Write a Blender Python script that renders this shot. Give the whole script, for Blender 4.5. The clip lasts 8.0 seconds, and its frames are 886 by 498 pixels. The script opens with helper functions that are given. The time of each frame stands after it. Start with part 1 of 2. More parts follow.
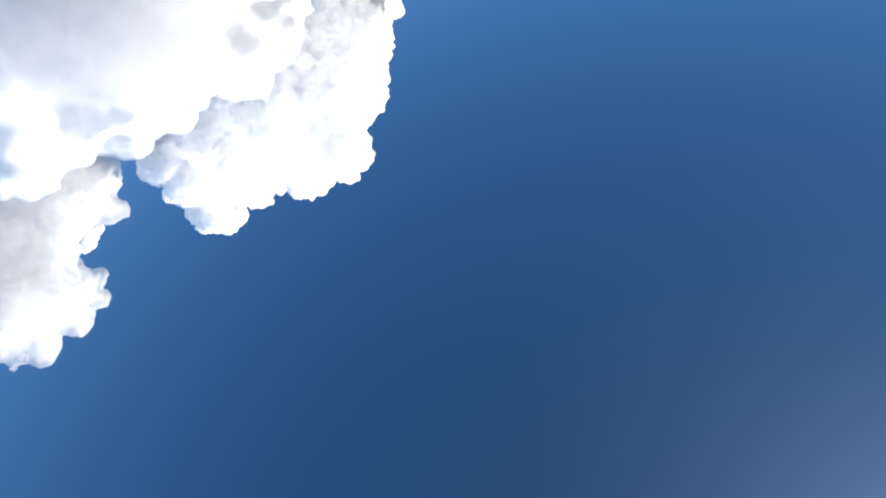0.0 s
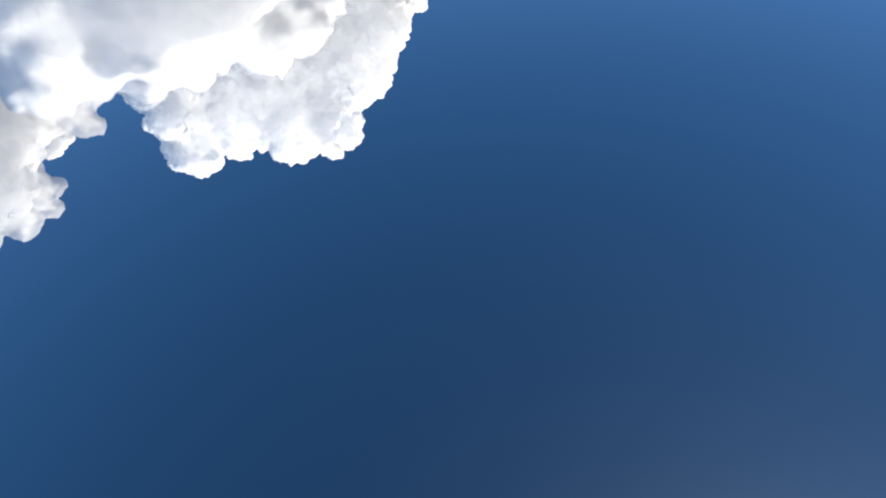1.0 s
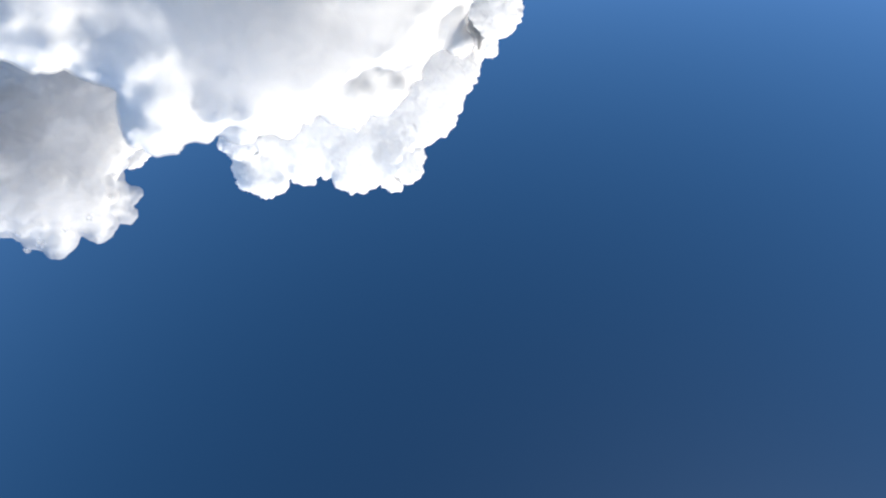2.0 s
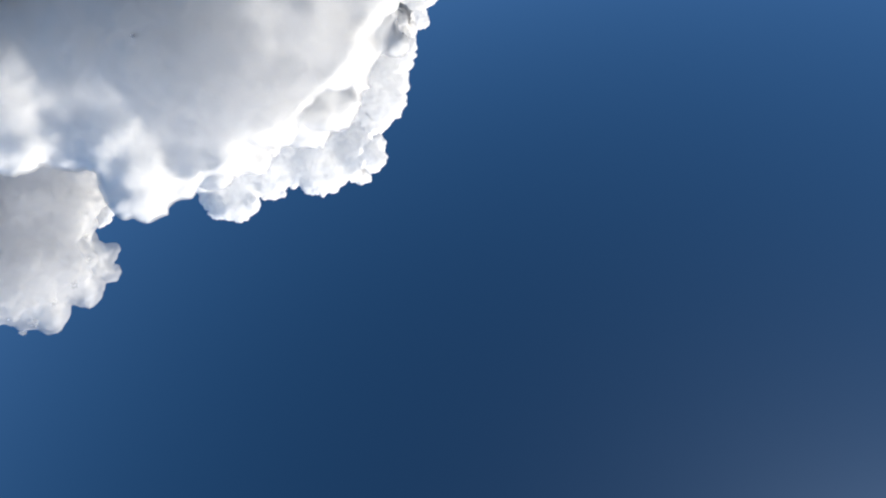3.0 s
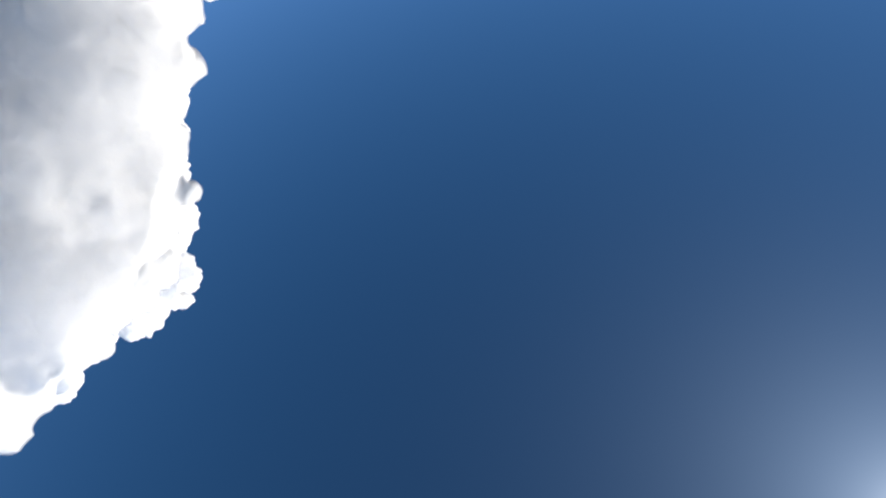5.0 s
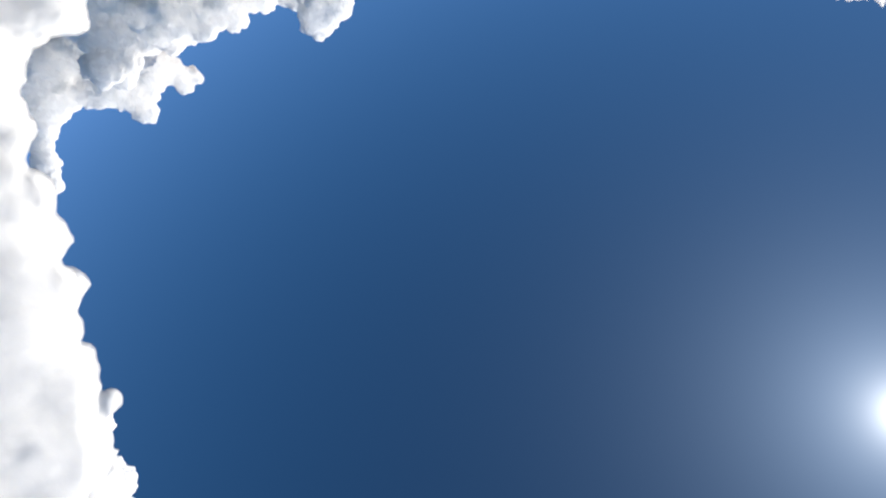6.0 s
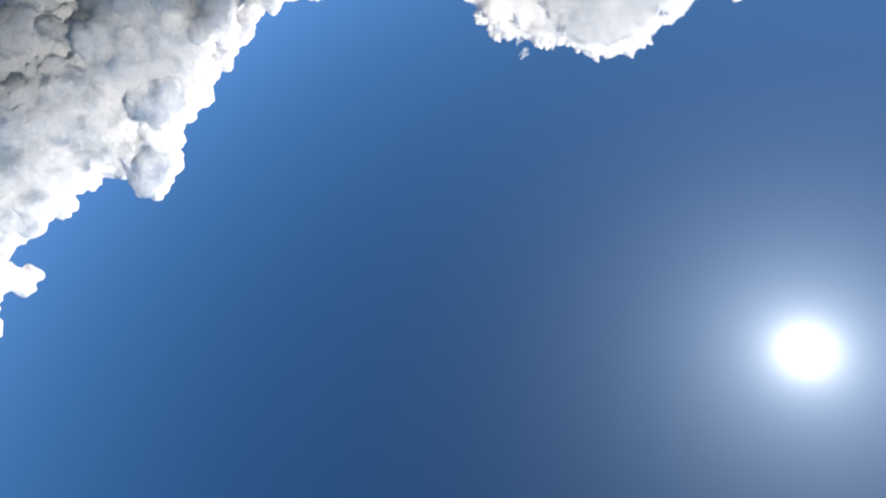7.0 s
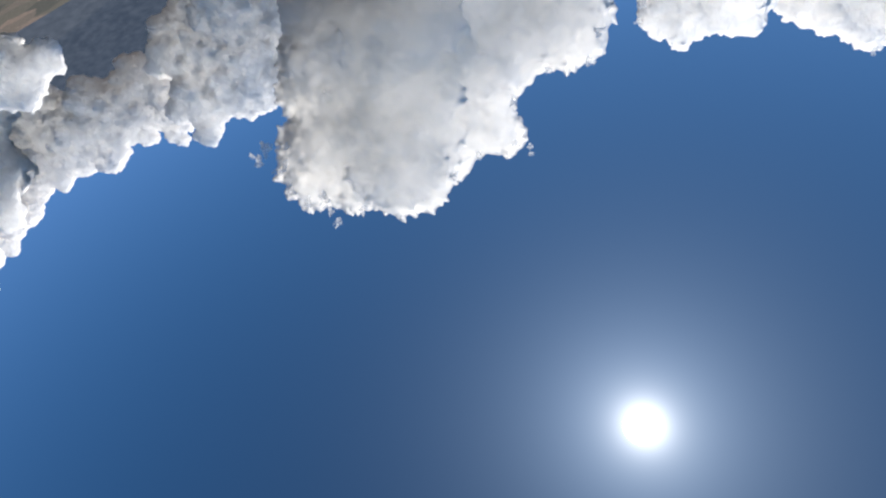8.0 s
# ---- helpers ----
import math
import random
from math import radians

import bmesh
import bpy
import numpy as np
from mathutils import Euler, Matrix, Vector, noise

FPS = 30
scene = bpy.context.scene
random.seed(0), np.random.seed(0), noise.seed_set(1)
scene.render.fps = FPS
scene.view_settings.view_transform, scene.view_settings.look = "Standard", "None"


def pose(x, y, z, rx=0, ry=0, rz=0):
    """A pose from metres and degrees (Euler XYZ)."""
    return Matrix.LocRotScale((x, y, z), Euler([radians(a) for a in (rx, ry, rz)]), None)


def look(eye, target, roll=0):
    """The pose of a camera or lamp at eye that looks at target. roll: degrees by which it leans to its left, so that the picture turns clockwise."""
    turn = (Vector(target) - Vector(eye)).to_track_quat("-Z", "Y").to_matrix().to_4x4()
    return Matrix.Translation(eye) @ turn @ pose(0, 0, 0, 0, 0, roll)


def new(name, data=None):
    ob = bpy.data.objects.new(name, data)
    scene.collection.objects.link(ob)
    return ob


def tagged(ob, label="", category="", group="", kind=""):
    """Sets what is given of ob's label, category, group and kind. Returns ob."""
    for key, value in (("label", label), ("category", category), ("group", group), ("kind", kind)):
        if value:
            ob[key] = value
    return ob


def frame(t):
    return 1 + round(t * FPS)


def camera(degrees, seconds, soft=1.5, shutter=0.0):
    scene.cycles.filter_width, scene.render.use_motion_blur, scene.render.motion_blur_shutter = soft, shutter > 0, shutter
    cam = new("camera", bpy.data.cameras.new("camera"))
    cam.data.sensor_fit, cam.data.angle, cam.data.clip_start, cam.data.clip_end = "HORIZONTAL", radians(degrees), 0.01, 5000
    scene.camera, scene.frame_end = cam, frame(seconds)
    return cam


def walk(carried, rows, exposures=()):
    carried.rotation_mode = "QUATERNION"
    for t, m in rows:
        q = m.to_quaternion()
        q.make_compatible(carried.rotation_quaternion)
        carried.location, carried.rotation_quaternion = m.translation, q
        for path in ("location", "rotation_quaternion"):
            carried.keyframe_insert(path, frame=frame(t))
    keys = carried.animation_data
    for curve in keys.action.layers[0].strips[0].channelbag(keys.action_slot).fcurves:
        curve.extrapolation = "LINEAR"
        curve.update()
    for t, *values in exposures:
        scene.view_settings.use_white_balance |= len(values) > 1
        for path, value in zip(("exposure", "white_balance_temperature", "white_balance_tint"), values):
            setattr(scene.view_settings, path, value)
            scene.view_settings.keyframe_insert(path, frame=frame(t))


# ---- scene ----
FOV = 71.4
cam = camera(FOV, 8.0, soft=2.3)
walk(cam, [
    (0, pose(0.0, 0.0, 860.0, -130.37, 1.63, 178.62)),
    (0.5, pose(2.0, -11.2, 844.8, -128.12, 6.97, 178.21)),
    (1, pose(4.0, -22.3, 829.5, -131.39, 14.69, 171.85)),
    (1.5, pose(6.0, -33.5, 814.3, -132.64, 20.22, 165.02)),
    (1.7, pose(6.8, -37.9, 808.2, -130.29, 19.08, 164.58)),
    (2.8, pose(11.2, -62.5, 774.6, -129.26, 7.56, 172.47)),
    (3, pose(11.9, -67.0, 768.5, -130.42, 5.67, 175.10)),
    (3.5, pose(13.9, -78.1, 753.3, -132.39, 1.42, -176.16)),
    (4, pose(15.9, -89.3, 738.0, -131.67, -0.48, -168.63)),
    (4.2, pose(16.7, -93.7, 731.9, -130.64, -0.85, -166.67)),
    (5.3, pose(21.1, -118.3, 698.4, -123.68, -6.61, -153.75)),
    (5.5, pose(21.9, -122.8, 692.3, -123.08, -9.96, -150.04)),
    (6, pose(23.9, -133.9, 677.0, -121.56, -17.56, -139.52)),
    (6.5, pose(25.9, -145.1, 661.8, -123.06, -25.64, -127.04)),
    (7, pose(27.9, -156.2, 646.5, -121.48, -28.71, -119.09)),
    (7.5, pose(29.9, -167.4, 631.3, -119.89, -30.03, -109.31)),
    (8, pose(31.9, -178.5, 616.0, -119.34, -29.56, -98.35)),
], exposures=[
    (0, 1.18), (0.5, 0.74), (1, 0.70), (1.5, 0.93), (3, 0.52), (3.5, 0.68), (4, 0.90), (5.5, 0.74), (6, 0.80), (6.5, 1.01), (7, 1.08), (7.5, 0.92), (8, 0.79),
])

# ---------------------------------------------------------------- sky, sun
SUN_ELEVATION = radians(47.5)
SUN_AZIMUTH = radians(-75.4)          # from +y towards +x
SKY_TILT = radians(21)
AIR_UP = (-0.3, 0.3, 0.906)
SUN_WAY = Vector((math.sin(SUN_AZIMUTH) * math.cos(SUN_ELEVATION),
                  math.cos(SUN_AZIMUTH) * math.cos(SUN_ELEVATION),
                  math.sin(SUN_ELEVATION)))

world = bpy.data.worlds.new("world")
scene.world = world
world.use_nodes = True
wn, wl = world.node_tree.nodes, world.node_tree.links
sky = wn.new("ShaderNodeTexSky")
sky.sky_type = "NISHITA"
sky.sun_disc = False
sky.sun_elevation = SUN_ELEVATION + SKY_TILT
sky.sun_rotation = SUN_AZIMUTH
sky.altitude = 8000
sky.air_density = 1.0
sky.dust_density = 0.1
sky.ozone_density = 1.0
way = wn.new("ShaderNodeTexCoord")
lean = wn.new("ShaderNodeVectorRotate")           # the dome leans towards the sun
lean.inputs["Axis"].default_value = (math.cos(SUN_AZIMUTH), -math.sin(SUN_AZIMUTH), 0)
lean.inputs["Angle"].default_value = SKY_TILT
wl.new(way.outputs["Generated"], lean.inputs["Vector"])
wl.new(lean.outputs["Vector"], sky.inputs["Vector"])
deep = wn.new("ShaderNodeGamma")                  # the clear deep blue of high thin air
deep.inputs["Gamma"].default_value = 2.0
tint = wn.new("ShaderNodeMixRGB")
tint.blend_type = "MULTIPLY"
tint.inputs["Fac"].default_value = 1.0
tint.inputs["Color2"].default_value = (0.05, 0.12, 0.1, 1)
wl.new(sky.outputs["Color"], deep.inputs["Color"])
wl.new(deep.outputs["Color"], tint.inputs["Color1"])
wl.new(tint.outputs["Color"], wn["Background"].inputs["Color"])
wn["Background"].inputs["Strength"].default_value = 0.047


def calc(operation, a, b=None):
    """A math node of the sky's node tree on sockets or numbers."""
    node = wn.new("ShaderNodeMath")
    node.operation = operation
    for slot, value in zip(node.inputs, (a, b)):
        if isinstance(value, (int, float)):
            slot.default_value = value
        elif value is not None:
            wl.new(value, slot)
    return node.outputs[0]


# thin haze scatters sunlight forwards: two Henyey-Greenstein lobes round the sun
turn = wn.new("ShaderNodeVectorMath")
turn.operation = "DOT_PRODUCT"
turn.inputs[1].default_value = SUN_WAY
wl.new(way.outputs["Generated"], turn.inputs[0])


def lobe(g, share):
    under = calc("ADD", calc("MULTIPLY", turn.outputs["Value"], -2 * g), 1 + g * g)
    return calc("DIVIDE", share * (1 - g * g), calc("POWER", under, 1.5))


# light of the air itself: brighter the longer the way through it
height = wn.new("ShaderNodeVectorMath")
height.operation = "DOT_PRODUCT"
height.inputs[1].default_value = AIR_UP
wl.new(way.outputs["Generated"], height.inputs[0])
thick = calc("ADD", calc("MAXIMUM", height.outputs["Value"], 0.38), 0.092)
air_colour = wn.new("ShaderNodeCombineColor")
for channel, (share, power) in zip(air_colour.inputs, ((0.0055, -3.6), (0.0253, -2.6), (0.0694, -2.3))):
    wl.new(calc("MULTIPLY", calc("POWER", thick, power), share), channel)
air = wn.new("ShaderNodeBackground")
wl.new(air_colour.outputs["Color"], air.inputs["Color"])
base = wn.new("ShaderNodeAddShader")
wl.new(wn["Background"].outputs[0], base.inputs[0])
wl.new(air.outputs[0], base.inputs[1])
total = base.outputs[0]
for g, share, colour in ((0.97, 0.00055, (1.0, 0.98, 0.95, 1)), (0.88, 0.0012, (0.65, 0.865, 1.16, 1)), (0.75, 0.0036, (0.64, 0.85, 1.15, 1))):
    haze, both = wn.new("ShaderNodeBackground"), wn.new("ShaderNodeAddShader")
    haze.inputs["Color"].default_value = colour
    wl.new(lobe(g, share), haze.inputs["Strength"])
    wl.new(total, both.inputs[0])
    wl.new(haze.outputs[0], both.inputs[1])
    total = both.outputs[0]
wl.new(total, wn["World Output"].inputs["Surface"])

sun_data = bpy.data.lights.new("sun", "SUN")
sun_data.energy = 3.35
sun_data.angle = radians(0.53)
sun_data.color = (1.0, 0.95, 0.87)
sun = new("sun", sun_data)
sun.matrix_world = look(SUN_WAY * 100, (0, 0, 0))


# ---------------------------------------------------------------- materials
def material(name):
    m = bpy.data.materials.new(name)
    m.use_nodes = True
    return m, m.node_tree.nodes, m.node_tree.links, m.node_tree.nodes["Principled BSDF"]


def cloud_material(name, depth, grain, skin=0.3, skin_depth=12.0, relief=0.3, uneven=0.0, thin=(0.4, 2.0), hue=(1, 1, 1), forward=0.0, cover=1.0, cells=()):
    """White water droplets. Most of the light wanders far inside before it comes out, a share turns back near the skin."""
    m, n, l, deep = material(name)
    near = n.new("ShaderNodeBsdfPrincipled")
    place = n.new("ShaderNodeTexCoord")
    big = n.new("ShaderNodeTexNoise")
    big.inputs["Scale"].default_value = 0.15 / grain
    big.inputs["Detail"].default_value = 5
    ramp = n.new("ShaderNodeValToRGB")
    ramp.color_ramp.elements[0].position, ramp.color_ramp.elements[0].color = 0.3, (0.98 * hue[0], 0.957 * hue[1], 0.915 * hue[2], 1)
    ramp.color_ramp.elements[1].position, ramp.color_ramp.elements[1].color = 0.7, (0.995 * hue[0], 0.978 * hue[1], 0.945 * hue[2], 1)
    l.new(place.outputs["Object"], big.inputs["Vector"])
    l.new(big.outputs["Fac"], ramp.inputs["Fac"])
    knobs = n.new("ShaderNodeTexNoise")
    knobs.inputs["Scale"].default_value = 1 / grain
    knobs.inputs["Detail"].default_value = 6
    knobs.inputs["Roughness"].default_value = 0.6
    bump = n.new("ShaderNodeBump")
    bump.inputs["Strength"].default_value = relief
    bump.inputs["Distance"].default_value = grain
    l.new(place.outputs["Object"], knobs.inputs["Vector"])
    l.new(knobs.outputs["Fac"], bump.inputs["Height"])
    # small round knobs crowded on the skin, of several sizes
    for size, height in cells:
        bend, shift, cell = n.new("ShaderNodeTexNoise"), n.new("ShaderNodeVectorMath"), n.new("ShaderNodeTexVoronoi")
        dome, over = n.new("ShaderNodeMapRange"), n.new("ShaderNodeBump")
        bend.inputs["Scale"].default_value = 0.6 / size
        bend.inputs["Detail"].default_value = 3
        shift.operation = "MULTIPLY_ADD"
        shift.inputs[1].default_value = (size * 1.5,) * 3
        cell.feature = "SMOOTH_F1"
        cell.inputs["Scale"].default_value = 1 / size
        cell.inputs["Smoothness"].default_value = 0.35
        dome.inputs["To Min"].default_value, dome.inputs["To Max"].default_value = 1.0, 0.0
        over.inputs["Strength"].default_value = 1.0
        over.inputs["Distance"].default_value = height
        l.new(place.outputs["Object"], bend.inputs["Vector"])
        l.new(bend.outputs["Color"], shift.inputs[0])
        l.new(place.outputs["Object"], shift.inputs[2])
        l.new(shift.outputs["Vector"], cell.inputs["Vector"])
        l.new(cell.outputs["Distance"], dome.inputs["Value"])
        l.new(dome.outputs["Result"], over.inputs["Height"])
        l.new(bump.outputs["Normal"], over.inputs["Normal"])
        bump = over
    for p, scale in ((deep, depth), (near, skin_depth)):
        p.inputs["Roughness"].default_value = 1.0
        p.inputs["Specular IOR Level"].default_value = 0.0
        p.inputs["Subsurface Weight"].default_value = 1.0
        p.inputs["Subsurface Radius"].default_value = (1.0, 1.0, 1.0)
        p.inputs["Subsurface Scale"].default_value = scale
        p.inputs["Subsurface Anisotropy"].default_value = forward
        l.new(ramp.outputs["Color"], p.inputs["Base Color"])
        l.new(bump.outputs["Normal"], p.inputs["Normal"])
    if uneven:
        # thin and dense parts: how far the light gets differs from place to place
        dense, reach = n.new("ShaderNodeTexNoise"), n.new("ShaderNodeMapRange")
        dense.inputs["Scale"].default_value = 1 / uneven
        dense.inputs["Detail"].default_value = 4
        reach.inputs["From Min"].default_value, reach.inputs["From Max"].default_value = 0.35, 0.65
        reach.inputs["To Min"].default_value, reach.inputs["To Max"].default_value = depth * thin[0], depth * thin[1]
        l.new(place.outputs["Object"], dense.inputs["Vector"])
        l.new(dense.outputs["Fac"], reach.inputs["Value"])
        l.new(reach.outputs["Result"], deep.inputs["Subsurface Scale"])
    mix = n.new("ShaderNodeMixShader")
    mix.inputs["Fac"].default_value = skin
    l.new(deep.outputs[0], mix.inputs[1])
    l.new(near.outputs[0], mix.inputs[2])
    if cover < 1:
        # thin mist of the same droplets: part of what is behind shows through
        clear, thinned = n.new("ShaderNodeBsdfTransparent"), n.new("ShaderNodeMixShader")
        thinned.inputs["Fac"].default_value = cover
        l.new(clear.outputs[0], thinned.inputs[1])
        l.new(mix.outputs[0], thinned.inputs[2])
        mix = thinned
    l.new(mix.outputs[0], n["Material Output"].inputs["Surface"])
    return m


def veil_material(name, grain, low, high, most):
    """Thin mist: droplets too few to hide what is behind, in shreds."""
    m, n, l, p = material(name)
    n.remove(p)
    white, glow, clear = n.new("ShaderNodeBsdfDiffuse"), n.new("ShaderNodeBsdfTranslucent"), n.new("ShaderNodeBsdfTransparent")
    white.inputs["Color"].default_value = glow.inputs["Color"].default_value = (0.97, 0.97, 0.97, 1)
    half, mix = n.new("ShaderNodeMixShader"), n.new("ShaderNodeMixShader")
    l.new(white.outputs[0], half.inputs[1])
    l.new(glow.outputs[0], half.inputs[2])
    place, shred, ramp = n.new("ShaderNodeTexCoord"), n.new("ShaderNodeTexNoise"), n.new("ShaderNodeMapRange")
    shred.inputs["Scale"].default_value = 1 / grain
    shred.inputs["Detail"].default_value = 8
    shred.inputs["Roughness"].default_value = 0.65
    ramp.inputs["From Min"].default_value, ramp.inputs["From Max"].default_value = low, high
    ramp.inputs["To Max"].default_value = most
    l.new(place.outputs["Object"], shred.inputs["Vector"])
    l.new(shred.outputs["Fac"], ramp.inputs["Value"])
    l.new(ramp.outputs["Result"], mix.inputs["Fac"])
    l.new(clear.outputs[0], mix.inputs[1])
    l.new(half.outputs[0], mix.inputs[2])
    l.new(mix.outputs[0], n["Material Output"].inputs["Surface"])
    return m


def sun_material():
    m, n, l, p = material("sun_disc")
    p.inputs["Base Color"].default_value = (0, 0, 0, 1)
    p.inputs["Emission Color"].default_value = (1, 0.98, 0.95, 1)
    p.inputs["Emission Strength"].default_value = 12
    m.cycles.emission_sampling = "NONE"
    return m


# ---------------------------------------------------------------- tools
def unit_ball(steps):
    bm = bmesh.new()
    bmesh.ops.create_icosphere(bm, subdivisions=steps, radius=1)
    v = np.array([x.co[:] for x in bm.verts])
    t = np.array([[y.index for y in x.verts] for x in bm.faces])
    bm.free()
    return v, t


BALLS = {k: unit_ball(k) for k in (1, 2, 3)}


def ball_mesh(name, balls):
    """One mesh of many overlapping balls, each (centre, radius, steps)."""
    vs, ts, at = [], [], 0
    for c, r, k in balls:
        v, t = BALLS[k]
        vs.append(v * r + c)
        ts.append(t + at)
        at += len(v)
    return raw_mesh(name, np.concatenate(vs), np.concatenate(ts))


def raw_mesh(name, vs, ts):
    me = bpy.data.meshes.new(name)
    me.vertices.add(len(vs))
    me.vertices.foreach_set("co", vs.astype(np.float32).ravel())
    me.loops.add(len(ts) * 3)
    me.loops.foreach_set("vertex_index", ts.astype(np.int32).ravel())
    me.polygons.add(len(ts))
    me.polygons.foreach_set("loop_start", np.arange(0, len(ts) * 3, 3, dtype=np.int32))
    me.update(calc_edges=True)
    return me


def billow(name, size, basis="BLENDER_ORIGINAL", depth=3):
    t = bpy.data.textures.new(name, "CLOUDS")
    t.noise_scale, t.noise_depth, t.noise_basis = size, depth, basis
    return t


def cloud(lumps, label, voxel, mat, seed, levels, first=14, second=6, knob=0.42, swell=0.84, gap=0.0, soft=0, sunk=(0.1, 0.6), tufts=None, veils=()):
    """A cumulus: great lumps crowded with billows, grown into one skin with its clefts closed; then rounds of ever smaller knobs budding from that skin.
    levels: (radius, cover, patchiness) of each round, sunk: how deep they sit; tufts: torn shreds as count, length, thickness; veils: (offset, roughness, material) of thin mist round it."""
    rng = np.random.RandomState(seed)
    middle = np.mean([b[:3] for b in lumps], axis=0)
    balls = []

    def crowd(c, r, counts, lean):
        for _ in range(counts[0]):
            d = rng.normal(size=3) + lean
            d /= np.linalg.norm(d)
            r1 = r * knob * rng.uniform(0.55, 1.15)
            c1 = c + d * r * rng.uniform(0.8, 0.95)
            balls.append((c1, r1, 2 if r1 > voxel * 6 else 1))
            if len(counts) > 1 and r1 > voxel * 2:
                crowd(c1, r1, counts[1:], d * 0.8)

    for x, y, z, r in lumps:
        c = np.array((x, y, z), float) - middle
        balls.append((c, r * swell, 3))
        crowd(c, r * swell, [k for k in (first, second) if k], np.zeros(3))
    ob = new("cloud", ball_mesh("cloud", balls))
    # closing the clefts: grow at a coarse step, swell, regrow, shrink
    gap = gap or voxel * 6
    regrow(ob, voxel * 2)
    for way_out in (gap, -gap):
        push = ob.modifiers.new("push", "DISPLACE")
        push.strength, push.mid_level = way_out, 0.0
        regrow(ob, voxel * 2)
    soothe(ob, 8)
    fill(ob, 60)
    for radius, cover, patchy in levels:
        bud(ob, rng, voxel if radius < voxel * 6 else voxel * 1.5, radius, cover, patchy, sunk)
        if soft:
            soothe(ob, soft)
        fill(ob, 5 if radius > voxel * 4 else 2)
    if tufts:
        fray(ob, rng, voxel, middle - np.array((19, -150, 700)), *tufts)
    soothe(ob, 1)
    settle_mesh(ob)
    ob.location = middle
    ob.data.materials.append(mat)
    for offset, rough, thin in veils:
        veil(ob, offset, thin, voxel * 1.4, rough)
    return tagged(ob, label, "cloud", "cumulus clouds") if label else ob


def surface(ob):
    """The skin as it stands: places, normals and triangles."""
    graph = bpy.context.evaluated_depsgraph_get()
    me = bpy.data.meshes.new_from_object(ob.evaluated_get(graph))
    ob.modifiers.clear()
    co, no = np.empty(len(me.vertices) * 3, np.float32), np.empty(len(me.vertices) * 3, np.float32)
    me.vertices.foreach_get("co", co)
    me.vertices.foreach_get("normal", no)
    me.calc_loop_triangles()
    tris = np.empty(len(me.loop_triangles) * 3, np.int32)
    me.loop_triangles.foreach_get("vertices", tris)
    return co.reshape(-1, 3), no.reshape(-1, 3), tris.reshape(-1, 3)


def bud(ob, rng, voxel, radius, cover, patchy, sunk):
    """Lets round knobs of about that radius bud from the skin, more in some places than in others, and grows all together again."""
    co, no, tris = surface(ob)
    a, b, c = co[tris[:, 0]], co[tris[:, 1]], co[tris[:, 2]]
    area = np.linalg.norm(np.cross(b - a, c - a), axis=1) / 2
    count = int(area.sum() * cover / (math.pi * radius * radius))
    picks = rng.choice(len(tris), count, p=area / area.sum())
    waves = rng.normal(size=(6, 3)) / (radius * 5)
    phases = rng.uniform(0, 6.28, 6)
    vs, ts, at = [co], [tris], len(co)
    for i in picks:
        p, n = a[i], no[tris[i, 0]]
        lush = np.sin(waves @ p + phases).sum() / 3
        size = radius * rng.uniform(0.5, 1.25) * (1 + 0.35 * patchy * lush)
        if size < voxel or patchy * lush < -0.55:
            continue
        v, t = BALLS[1 if size < voxel * 5 else 2]
        vs.append(v * size + (p - n * size * rng.uniform(*sunk)))
        ts.append(t + at)
        at += len(v)
    ob.data = raw_mesh("cloud", np.concatenate(vs), np.concatenate(ts))
    regrow(ob, voxel)


def fill(ob, rounds):
    """Raises the floor of clefts and pits, where mist would gather, and leaves the round knobs as they are."""
    co, no, tris = surface(ob)
    co = co.astype(np.float64)
    a, b = tris.ravel(), tris[:, (1, 2, 0)].ravel()
    share = 1 / np.maximum(np.bincount(a, minlength=len(co)), 1)
    for k in range(rounds):
        if k % 6 == 5:
            flat = np.cross(co[tris[:, 1]] - co[tris[:, 0]], co[tris[:, 2]] - co[tris[:, 0]])
            no = np.stack([sum(np.bincount(tris[:, j], flat[:, i], len(co)) for j in range(3)) for i in range(3)], axis=1)
        pull = np.stack([np.bincount(a, co[b, i], len(co)) * share for i in range(3)], axis=1) - co
        hollow = (pull * no).sum(axis=1) > 0
        co[hollow] += pull[hollow] * 0.8
    ob.data = raw_mesh("cloud", co, tris)


def veil(whole, offset, mat, voxel, rough):
    """A layer of thin mist outside the skin of a cloud, torn by uneven relief."""
    me = whole.data.copy()
    me.name = "mist"
    me.materials.clear()
    ob = new("mist", me)
    push = ob.modifiers.new("push", "DISPLACE")
    push.strength, push.mid_level = offset, 0.0
    roughen(ob, ((offset * 7, offset * rough, "BLENDER_ORIGINAL", 2), (offset * 2.5, offset * rough, "BLENDER_ORIGINAL", 2)))
    regrow(ob, voxel)
    settle_mesh(ob)
    ob.data.materials.append(mat)
    ob.parent = whole
    return tagged(ob, "thin torn mist round the cloud's edge")


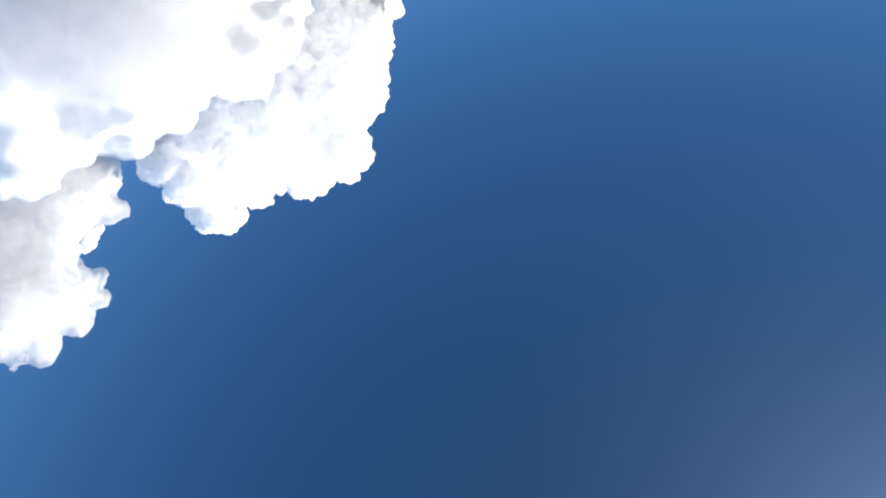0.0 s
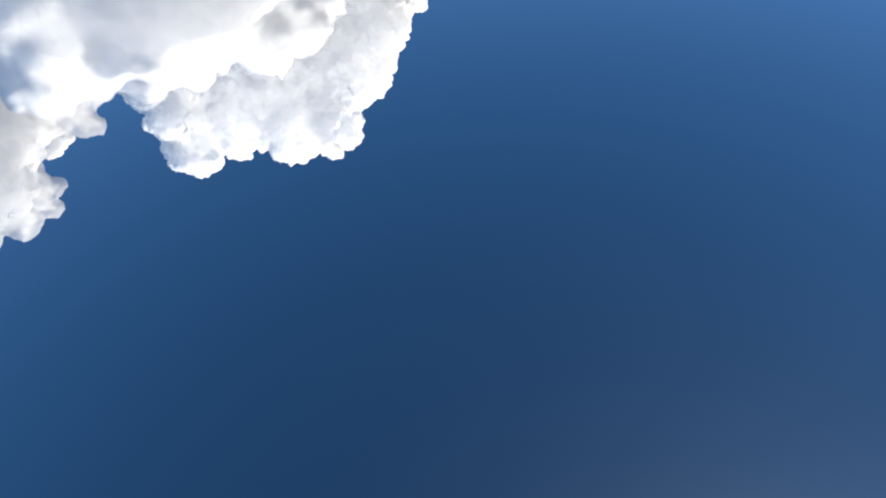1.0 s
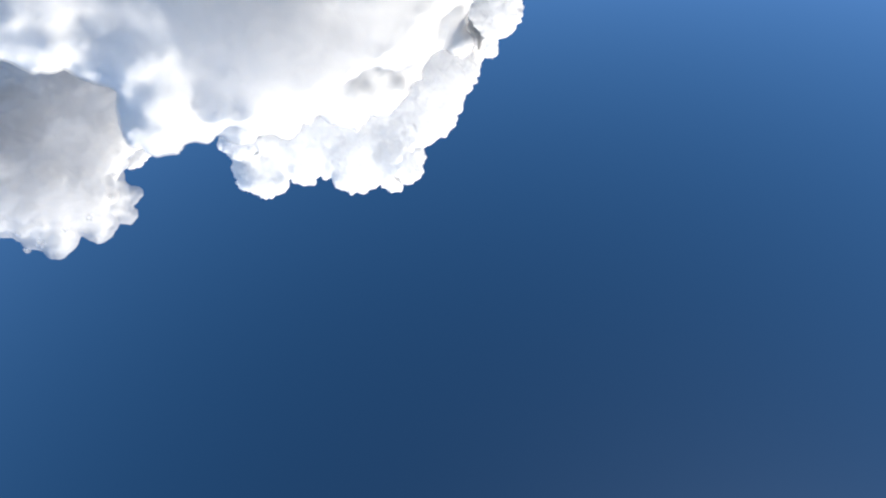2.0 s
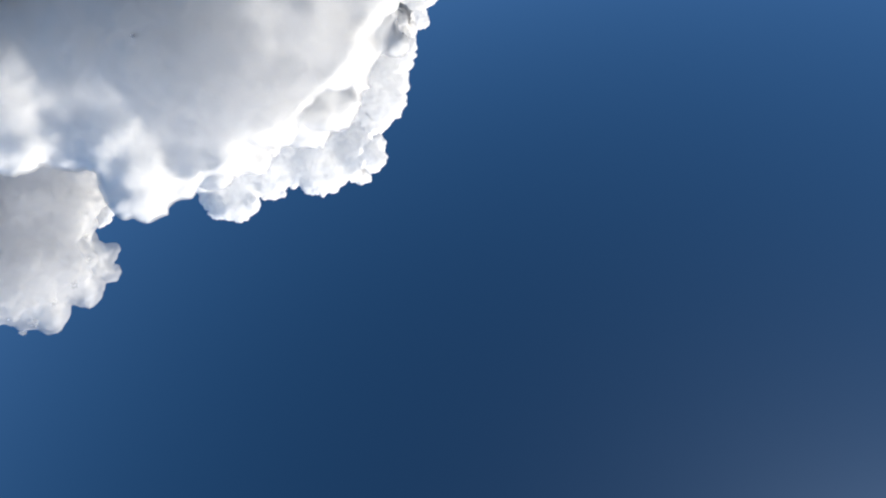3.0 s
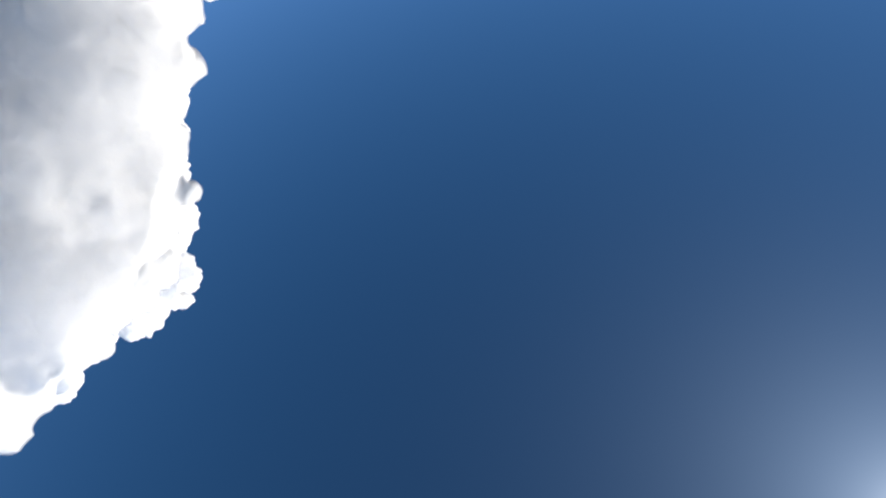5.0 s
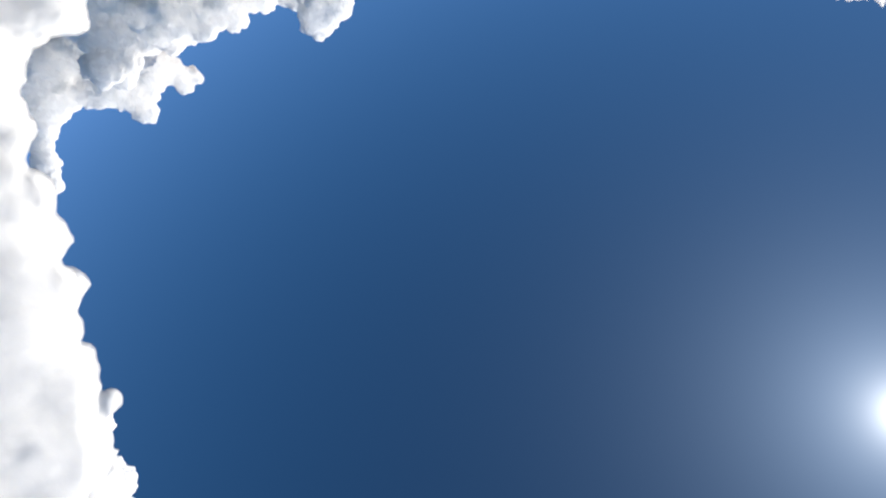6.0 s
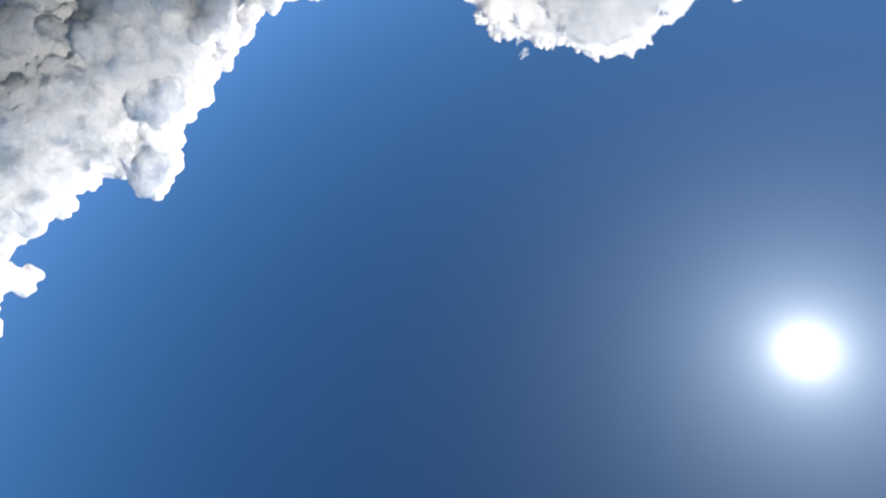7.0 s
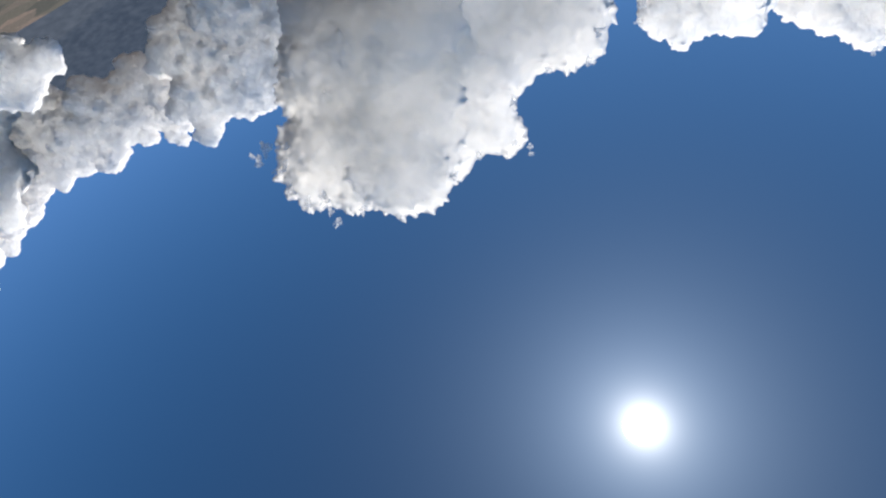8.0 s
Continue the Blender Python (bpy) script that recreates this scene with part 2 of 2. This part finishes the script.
def fray(ob, rng, voxel, face, count, length, thick, steps):
    """Torn tufts, each a chain of ever smaller balls, drawn out of the cloud's flanks, away from its smooth underside, and grown together with it."""
    co, no, tris = surface(ob)
    vs, ts, at = [co], [tris], len(co)
    flank = np.flatnonzero(np.abs(no @ (face / np.linalg.norm(face))) < 0.35)
    for i in rng.choice(flank, count):
        size = rng.uniform(0.5, 1.0) ** 1.5
        d = no[i] + rng.normal(size=3) * 0.5
        d /= np.linalg.norm(d)
        p = co[i].copy()
        for k in range(steps):
            v, t = BALLS[1 if thick * size < voxel * 4 else 2]
            vs.append(v * thick * size * (1 - 0.75 * k / steps) + p)
            ts.append(t + at)
            at += len(v)
            d = d + rng.normal(size=3) * 0.35
            d /= np.linalg.norm(d)
            p = p + d * length * size / steps
    ob.data = raw_mesh("cloud", np.concatenate(vs), np.concatenate(ts))
    regrow(ob, voxel)


def roughen(ob, reliefs, voxel=0):
    for size, strength, basis, layers in reliefs:
        d = ob.modifiers.new("relief", "DISPLACE")
        d.texture = billow("billow", size, basis, layers)
        d.strength, d.mid_level = strength, 0.4
        if size > voxel * 7 > 0:
            regrow(ob, voxel)


def wisps(parent, lumps, voxel, mat, seed):
    """Loose torn shreds beside a cloud."""
    rng = np.random.RandomState(seed)
    for x, y, z, r in lumps:
        c = np.array((x, y, z), float)
        balls = []
        for _ in range(6):
            p, d = rng.normal(size=3) * 0.12 * r, rng.normal(size=3)
            for k in range(9):
                balls.append((p.copy(), r * (0.2 - 0.018 * k), 1))
                d = d / np.linalg.norm(d) + rng.normal(size=3) * 0.3
                p = p + d * r * 0.11
        ob = new("wisp", ball_mesh("wisp", balls))
        regrow(ob, voxel)
        roughen(ob, ((r * 0.5, r * 0.5, "BLENDER_ORIGINAL", 3), (r * 0.2, r * 0.2, "BLENDER_ORIGINAL", 2)))
        settle_mesh(ob)
        ob.parent = parent
        ob.location = c - np.array(parent.location)
        ob.data.materials.append(mat)


def soothe(ob, rounds):
    melt = ob.modifiers.new("melt", "SMOOTH")
    melt.factor, melt.iterations = 0.5, rounds


def regrow(ob, voxel):
    skin = ob.modifiers.new("skin", "REMESH")
    skin.mode, skin.voxel_size, skin.use_smooth_shade = "VOXEL", voxel, True


def settle_mesh(ob):
    """Turns the modifiers into plain mesh and keeps its main piece, without stray crumbs."""
    graph = bpy.context.evaluated_depsgraph_get()
    me = bpy.data.meshes.new_from_object(ob.evaluated_get(graph))
    ob.modifiers.clear()
    ob.data = me
    edges = np.empty(len(me.edges) * 2, np.int32)
    me.edges.foreach_get("vertices", edges)
    a, b = edges.reshape(-1, 2).T
    mark = np.arange(len(me.vertices))
    while True:
        low = np.minimum(mark[a], mark[b])
        nxt = mark.copy()
        np.minimum.at(nxt, a, low)
        np.minimum.at(nxt, b, low)
        nxt = nxt[nxt]
        if (nxt == mark).all():
            break
        mark = nxt
    ids, n = np.unique(mark, return_counts=True)
    if len(ids) > 1:
        bm = bmesh.new()
        bm.from_mesh(me)
        main = ids[n.argmax()]
        bmesh.ops.delete(bm, geom=[v for v in bm.verts if mark[v.index] != main], context="VERTS")
        bm.to_mesh(me)
        bm.free()


# ---------------------------------------------------------------- ground and distance
def ground_material():
    m, n, l, p = material("fields")
    p.inputs["Roughness"].default_value = 0.95
    p.inputs["Specular IOR Level"].default_value = 0.1
    place = n.new("ShaderNodeTexCoord")
    warp = n.new("ShaderNodeTexNoise")
    warp.inputs["Scale"].default_value = 0.002
    add = n.new("ShaderNodeMixRGB")
    add.blend_type = "ADD"
    add.inputs["Fac"].default_value = 0.15
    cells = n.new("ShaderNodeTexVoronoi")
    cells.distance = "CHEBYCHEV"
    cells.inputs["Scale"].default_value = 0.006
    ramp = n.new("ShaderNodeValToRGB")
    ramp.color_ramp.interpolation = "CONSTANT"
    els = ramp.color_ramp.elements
    # field colours are greyed: the haze above the land is mixed into them
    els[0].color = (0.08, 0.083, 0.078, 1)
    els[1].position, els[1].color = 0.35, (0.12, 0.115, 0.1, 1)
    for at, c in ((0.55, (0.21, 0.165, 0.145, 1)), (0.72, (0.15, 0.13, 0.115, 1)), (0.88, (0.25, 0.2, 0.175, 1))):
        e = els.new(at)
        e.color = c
    grain = n.new("ShaderNodeTexNoise")
    grain.inputs["Scale"].default_value = 0.05
    grain.inputs["Detail"].default_value = 6
    mul = n.new("ShaderNodeMixRGB")
    mul.blend_type = "MULTIPLY"
    mul.inputs["Fac"].default_value = 0.6
    l.new(place.outputs["Object"], warp.inputs["Vector"])
    l.new(place.outputs["Object"], cells.inputs["Vector"])
    l.new(place.outputs["Object"], grain.inputs["Vector"])
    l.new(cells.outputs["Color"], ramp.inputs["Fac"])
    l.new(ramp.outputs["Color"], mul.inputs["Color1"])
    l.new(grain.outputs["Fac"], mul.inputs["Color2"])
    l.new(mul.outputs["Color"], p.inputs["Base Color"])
    return m


def ground():
    bm = bmesh.new()
    bmesh.ops.create_grid(bm, x_segments=60, y_segments=60, size=30000)
    for v in bm.verts:
        v.co.z = 0
    me = bpy.data.meshes.new("ground")
    bm.to_mesh(me)
    bm.free()
    ob = new("ground", me)
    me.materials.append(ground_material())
    return tagged(ob, "patchwork of green and brown farm fields, greyed to stand for haze", "ground", kind="structure")


def distance():
    """An added rising ring for the far country, out to the horizon; its haze is painted as glow."""
    bm = bmesh.new()
    rings = [[bm.verts.new((r * math.sin(a), r * math.cos(a), z)) for a in np.linspace(0, 2 * math.pi, 129)[:-1]]
             for r, z in ((4100, -2), (4300, 150), (4550, 400), (4700, 640))]
    for a, b in zip(rings, rings[1:]):
        for i in range(128):
            bm.faces.new((a[i], a[(i + 1) % 128], b[(i + 1) % 128], b[i]))
    me = bpy.data.meshes.new("backdrop")
    bm.to_mesh(me)
    bm.free()
    m, n, l, p = material("far_haze_glow")
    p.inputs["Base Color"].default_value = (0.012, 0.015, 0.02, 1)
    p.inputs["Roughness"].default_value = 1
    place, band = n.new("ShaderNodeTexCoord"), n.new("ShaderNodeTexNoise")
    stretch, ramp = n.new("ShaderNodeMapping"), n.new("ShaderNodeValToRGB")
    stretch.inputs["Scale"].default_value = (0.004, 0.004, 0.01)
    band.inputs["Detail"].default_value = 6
    # blue haze tones, given off by the ring itself as emission
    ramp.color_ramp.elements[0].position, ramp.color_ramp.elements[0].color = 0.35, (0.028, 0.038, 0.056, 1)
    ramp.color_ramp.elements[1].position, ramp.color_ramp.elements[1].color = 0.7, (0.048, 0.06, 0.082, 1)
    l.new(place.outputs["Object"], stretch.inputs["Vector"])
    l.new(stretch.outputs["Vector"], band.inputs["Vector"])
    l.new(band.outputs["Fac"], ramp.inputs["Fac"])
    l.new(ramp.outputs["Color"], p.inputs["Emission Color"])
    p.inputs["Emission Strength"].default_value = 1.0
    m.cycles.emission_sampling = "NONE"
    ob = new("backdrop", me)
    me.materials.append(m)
    return tagged(ob, "backdrop of distant land at the horizon, blue haze painted as glow", "horizon", kind="structure")


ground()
distance()

# ---------------------------------------------------------------- the sun's disc
disc = new("sun_disc", ball_mesh("sun_disc", [(np.zeros(3), 120.0, 3)]))
disc.location = SUN_WAY * 4500 + Vector((19, -150, 640))
for f in disc.data.polygons:
    f.use_smooth = True
disc.data.materials.append(sun_material())
tagged(disc, "dazzling white midday sun in a clear blue sky", "sun", kind="structure")

# ---------------------------------------------------------------- clouds: lumps as x, y, z, radius in metres
NEAR_LOW = [(276, 321, 1041, 24), (242, 303, 1048, 23), (210, 299, 1052, 8), (211, 357, 1084, 8), (173, 357, 1058, 13), (152, 418, 1059, 18), (115, 404, 1022, 10), (99, 407, 991, 13), (149, 376, 965, 41), (239, 451, 1045, 65), (238, 334, 1019, 46), (278, 331, 1031, 36), (212, 388, 961, 70), (290, 379, 979, 74), (252, 356, 1000, 62), (178, 369, 974, 49), (77, 455, 987, 14), (90, 412, 924, 21), (133, 424, 915, 58), (347, 336, 966, 32), (322, 307, 1004, 22), (342, 277, 1022, 23), (295, 290, 1020, 14), (385, 343, 999, 38)]
NEAR_TOP = [(24, 468, 798, 14), (51, 421, 813, 27), (105, 422, 847, 74), (62, 364, 904, 8), (63, 448, 774, 44), (106, 394, 879, 52), (102, 342, 941, 24), (145, 353, 959, 46), (122, 432, 835, 75), (197, 415, 900, 82), (154, 389, 913, 64), (176, 338, 980, 42), (129, 401, 883, 56), (95, 469, 767, 60), (46, 447, 763, 32), (221, 354, 985, 73), (-82, 438, 663, 7), (-61, 470, 663, 28), (-27, 468, 669, 13), (-7, 458, 702, 16), (11, 452, 724, 16), (27, 449, 745, 18), (37, 426, 784, 21), (6, 478, 682, 41), (41, 463, 740, 41), (-51, 470, 643, 34)]
TIP = [(-1743, 3824, 990, 64), (-1831, 3782, 997, 64), (-1675, 3854, 972, 71), (-1810, 3798, 913, 92), (-1667, 3863, 888, 105)]
RAGGED_WISP = [(-516, 148, 820, 9), (-521, 152, 807, 8), (-528, 152, 793, 10), (-540, 200, 730, 10), (-549, 188, 722, 12), (-542, 203, 722, 7), (-528, 182, 769, 9), (-522, 170, 790, 9), (-525, 124, 824, 8), (-529, 93, 842, 8), (-544, 55, 846, 10), (-558, 27, 843, 10), (-573, -6, 842, 9), (-586, -45, 851, 8), (-587, -57, 859, 6), (-582, -55, 867, 5), (-610, -58, 815, 9), (-633, -103, 808, 8), (-644, -143, 822, 9), (-661, -162, 805, 10), (-539, 180, 748, 10), (-553, 169, 731, 8)]
TAIL_WISP = [(2013, 1797, 3110, 43), (1933, 1816, 3161, 38), (1882, 1922, 3115, 42), (1823, 2028, 3069, 40), (1812, 2198, 2911, 34), (1961, 1762, 3180, 27), (1785, 2131, 3001, 26)]
BANK_WISP = [(-1571, -235, 1072, 14), (-1594, -255, 1044, 19), (-1604, -700, 1408, 14)]
LOBE = [(1437, 2842, 2845, 131), (1311, 2714, 3027, 86), (1383, 2703, 2972, 69), (1266, 2715, 2960, 68), (1192, 2724, 2961, 76), (1045, 2810, 2862, 67), (743, 2791, 2898, 41), (699, 2817, 2810, 46), (518, 2833, 2757, 52), (1564, 2885, 2746, 123), (1157, 2859, 2768, 196), (935, 2961, 2649, 205), (815, 2849, 2784, 111), (688, 2920, 2711, 155), (581, 3125, 2766, 112), (588, 3206, 2383, 242), (550, 3350, 2163, 208), (749, 3114, 2459, 280), (1079, 3069, 2542, 280), (642, 3462, 2039, 218), (1012, 3286, 2279, 405), (1353, 3066, 2594, 241)]
TAIL = [(1849, 2138, 3216, 56), (1978, 2232, 3133, 154), (1954, 2249, 2843, 175), (1976, 2250, 2740, 160), (1766, 2420, 2653, 117), (1961, 1953, 3221, 77), (2238, 2043, 2940, 416), (2170, 2387, 2642, 306), (1723, 2426, 2583, 105), (1975, 2508, 2508, 237), (2376, 2430, 2350, 199), (2214, 2490, 2276, 173), (2493, 2346, 2455, 266), (2643, 2486, 2278, 372), (2368, 2593, 2145, 292), (2246, 2320, 2488, 146)]
TUFT = [(1934, 2570, 3052, 51), (1917, 2601, 3014, 39), (1954, 2537, 3093, 39), (1891, 2592, 3023, 27), (1956, 2591, 3029, 36)]
PUFF = [(354, 3551, 2076, 86), (383, 3621, 1987, 106), (469, 3665, 1931, 132), (301, 3698, 1892, 86), (421, 3744, 1832, 165)]
TOWER_FAR = [(-644, 4012, 1242, 45), (-712, 3952, 1328, 78), (-756, 4039, 1207, 67), (-803, 3969, 1253, 60), (-972, 3839, 1286, 48), (-1067, 3828, 1232, 57), (-988, 3924, 1171, 93), (-68, 4201, 1508, 78), (-132, 4271, 1378, 105), (-193, 4332, 1195, 142), (-370, 4258, 1121, 111), (-596, 4133, 1129, 146), (-875, 4055, 1044, 168), (-381, 4415, 899, 237), (-675, 4257, 881, 203)]
TOWER = [(-1788, 2827, 826, 169), (-1581, 2871, 1033, 141), (-1591, 3032, 949, 139), (-1610, 3162, 727, 230), (-1402, 3233, 859, 154), (-1184, 3417, 892, 153), (-1008, 3580, 947, 103), (-987, 3599, 806, 220), (-793, 3729, 830, 205), (-1321, 3453, 641, 263), (-1617, 3249, 625, 264), (-1932, 2960, 689, 253), (-1141, 3639, 584, 264), (-848, 3842, 612, 352), (-2175, 2917, 849, 85), (-659, 3702, 997, 137)]
TOWER_BASE = [(-1738, 3675, 365, 296), (-1950, 3445, 395, 280), (-2161, 3216, 425, 249), (-1554, 3704, 575, 234), (-2533, 2807, 501, 181), (-2157, 3101, 657, 161), (-2029, 3520, 184, 218), (-2250, 2769, 143, 220), (-2321, 2567, 267, 192), (-2083, 2874, 301, 220), (-2163, 2688, 391, 192), (-2280, 2492, 525, 131), (-2403, 2457, 260, 126), (-2042, 2762, 611, 180), (-2080, 2502, 683, 83), (-1898, 2987, 480, 165)]
RAGGED = [(-564, 173, 782, 26), (-571, 124, 807, 31), (-583, 89, 809, 55), (-567, 68, 814, 43), (-606, 96, 768, 68), (-631, 46, 793, 68), (-634, -18, 842, 28), (-670, -38, 760, 71), (-683, -105, 775, 44), (-690, -140, 803, 32), (-716, -146, 755, 51), (-657, 39, 711, 101), (-632, 110, 698, 57), (-589, 159, 759, 37), (-700, -38, 694, 95)]
ROW_A = [(-2298, 2560, 771, 42), (-2418, 2391, 680, 86), (-2479, 2241, 674, 86), (-2500, 2127, 736, 76), (-2432, 2474, 609, 141), (-2523, 2251, 610, 131), (-2579, 1994, 718, 52), (-2630, 2008, 616, 152), (-2596, 2160, 547, 151), (-2641, 1808, 759, 92), (-2583, 1830, 844, 42), (-2681, 1826, 666, 96), (-2684, 1783, 700, 101), (-2706, 1875, 576, 136), (-2296, 2669, 691, 127), (-2505, 2450, 443, 92), (-2424, 2506, 512, 81), (-2586, 2371, 400, 104), (-2367, 1533, 480, 80), (-2279, 1651, 494, 65), (-2440, 1424, 468, 94), (-2510, 1310, 458, 106), (-2132, 1750, 530, 50), (-2385, 1512, 563, 90)]
ROW_B = [(-2350, 1498, 852, 58), (-2412, 1499, 747, 112), (-2467, 1333, 799, 115), (-2515, 1194, 837, 98), (-2567, 1071, 851, 109), (-2563, 1238, 698, 173), (-2538, 1409, 600, 136), (-2513, 1541, 536, 104), (-2639, 1266, 527, 210), (-2658, 1052, 674, 186), (-2596, 1015, 826, 111), (-2603, 1424, 460, 99)]
LOW_PUFF = [(-1755, 1544, 361, 77), (-1788, 1466, 366, 66), (-1814, 1423, 351, 44), (-1726, 1591, 378, 73), (-1722, 1539, 429, 48), (-1759, 1613, 295, 110), (-1796, 1546, 281, 55)]
EDGE_PUFF = [(-2412, 3042, 851, 67), (-2496, 2978, 742, 97), (-2583, 2950, 598, 136), (-2702, 2849, 453, 109), (-2455, 3103, 714, 181), (-2634, 3011, 447, 242)]
BANK_A = [(-1802, -332, 1177, 65), (-1821, -308, 1118, 62), (-1821, -411, 1207, 69), (-1828, -486, 1258, 56), (-1826, -521, 1293, 34), (-1861, -498, 1204, 81), (-1871, -407, 1107, 109), (-1901, -560, 1180, 93)]
BANK_B = [(-1976, -737, 1421, 63), (-1987, -699, 1368, 59), (-1982, -805, 1468, 66), (-1986, -859, 1507, 73), (-2032, -812, 1377, 99), (-2024, -704, 1299, 82), (-2026, -937, 1496, 115)]

WARM = (0.95, 0.905, 0.87)
near_white = cloud_material("cloud_near", 3000.0, 40.0, 0.06, 12.0, 0.2, 60.0, (0.08, 1.4), (0.93, 0.93, 0.93), 0.7, cells=((40, 5.0), (16, 3.0)))
lobe_white = cloud_material("cloud_lobe", 5000.0, 60.0, 0.08, 16.0, 0.1, 80.0, (0.5, 1.6), (1.0, 0.985, 0.935), 0.7, cells=((32, 4), (12, 2)))
tuft_white = cloud_material("cloud_tuft", 150.0, 20.0, 0.2, 10.0, 0.2)
soft_white = cloud_material("cloud_soft", 2000.0, 90.0, 0.12, 40.0, 0.3, 300.0, (0.5, 1.6))
crisp_white = cloud_material("cloud_crisp", 3000.0, 45.0, 0.3, 14.0, 0.3, 110.0, (0.22, 1.5), WARM, 0.6, cells=((24, 7), (10, 3)))
row_white = cloud_material("cloud_row", 1000.0, 30.0, 0.4, 20.0, 0.3, 60.0, (0.35, 2.0), (0.8, 0.77, 0.745), 0.4, cells=((18, 7),))
ragged_white = cloud_material("cloud_ragged", 550.0, 30.0, 0.16, 20.0, 0.3, 60.0, (0.5, 2.0), (0.86, 0.83, 0.785), cells=((24, 5), (9, 2)))
shred_mist = veil_material("mist_shred", 3.5, 0.4, 0.65, 0.75)
tail_shred = veil_material("mist_tail_shred", 22.0, 0.38, 0.65, 0.8)
near_mist = cloud_material("mist_near", 3000.0, 40.0, 0.06, 25.0, 0.1, 0.0, (1, 1), (0.93, 0.93, 0.93), 0.7, 0.35)
tail_mist = cloud_material("mist_tail", 2000.0, 90.0, 0.2, 60.0, 0.1, 0.0, (1, 1), (1, 1, 1), 0.0, 0.35)
ragged_mist = cloud_material("mist_ragged", 550.0, 30.0, 0.15, 30.0, 0.1, 0.0, (1, 1), (0.86, 0.83, 0.785), 0.0, 0.35)

BULGING = (0.0, 0.4)
CRISP = ((66, 1.2, 0.4), (34, 1.4, 0.6), (16, 1.6, 0.7))
cloud(NEAR_LOW + NEAR_TOP, "huge soft white cumulus with a grey shaded side", 2.1, near_white, 2, ((20, 1.0, 0.5), (10, 1.1, 0.8), (5.5, 1.2, 0.9)), first=20, second=0, swell=0.8, knob=0.3, gap=24.0, soft=1, sunk=(0.25, 0.75),
      tufts=(900, 6.0, 3.2, 3), veils=((1.4, 1.8, near_mist),))
cloud(LOBE, "bright white cumulus with crisp cauliflower knobs", 7.0, lobe_white, 4, CRISP, gap=60.0, swell=0.7, sunk=BULGING)
tail = cloud(TAIL, "hanging white cumulus tail with frayed edge", 9.0, soft_white, 2, ((60, 0.6, 0.8), (28, 0.9, 0.9), (16, 0.6, 1.0)), swell=0.71, gap=35.0, soft=1,
             tufts=(700, 120.0, 18.0, 5), veils=((12, 2.0, tail_mist), (28, 2.2, tail_mist)))
wisps(tail, TAIL_WISP, 5.0, tail_shred, 34)
cloud(TUFT, "small bright white cumulus tuft", 5.0, tuft_white, 4, ((26, 0.8, 0.5), (12, 0.8, 0.5)))
cloud(PUFF, "small round white cumulus puff", 7.0, lobe_white, 7, CRISP, swell=0.75, sunk=BULGING)
cloud(TIP, "distant white cumulus top with small knobs", 7.0, crisp_white, 15, CRISP, swell=0.75, sunk=BULGING)
cloud(TOWER_FAR, "distant row of white cumulus towers", 8.0, crisp_white, 6, ((28, 1.4, 0.5), (15, 1.6, 0.7)), gap=50.0, swell=0.72, sunk=BULGING)
cloud(TOWER + TOWER_BASE, "large knobbly white cumulus tower with shaded base", 7.0, crisp_white, 4, CRISP, gap=70.0, swell=0.72, sunk=BULGING)
ragged = cloud(RAGGED, "ragged grey cumulus with a brilliant white sunlit rim", 1.9, ragged_white, 8, ((15, 0.6, 0.8), (7, 0.9, 0.9), (4, 0.9, 1.0)), swell=0.88, knob=0.36, gap=20.0, soft=1,
               tufts=(2300, 20.0, 3.2, 5), veils=((1.6, 1.8, ragged_mist),))
wisps(ragged, RAGGED_WISP, 0.8, shred_mist, 32)
ROWS = ((42, 1.3, 0.4), (22, 1.4, 0.6), (12, 1.6, 0.7))
cloud(ROW_A, "distant bank of lumpy grey and white cumulus", 5.5, row_white, 9, ROWS, gap=50.0, swell=0.76, sunk=BULGING)
cloud(ROW_B, "distant bank of lumpy grey cumulus with bright edges", 5.5, row_white, 10, ROWS, gap=50.0, swell=0.76, sunk=BULGING)
cloud(LOW_PUFF, "low white cumulus puff over hazy fields", 4.5, row_white, 11, ((28, 0.7, 0.7), (14, 0.9, 0.8), (9, 0.6, 0.9)), gap=15.0, soft=1)
cloud(EDGE_PUFF, "distant white cumulus column", 8.0, row_white, 12, ROWS, swell=0.75, sunk=BULGING)
bank = cloud(BANK_A, "white cumulus bank with cauliflower edge", 3.5, crisp_white, 13, ((30, 1.1, 0.4), (14, 1.2, 0.6), (8, 1.1, 0.7)), swell=0.75, sunk=BULGING)
wisps(bank, BANK_WISP, 1.5, shred_mist, 33)
cloud(BANK_B, "white cumulus bank with cauliflower edge", 3.5, crisp_white, 14, ((30, 1.1, 0.4), (14, 1.2, 0.6), (8, 1.1, 0.7)), swell=0.75, sunk=BULGING)
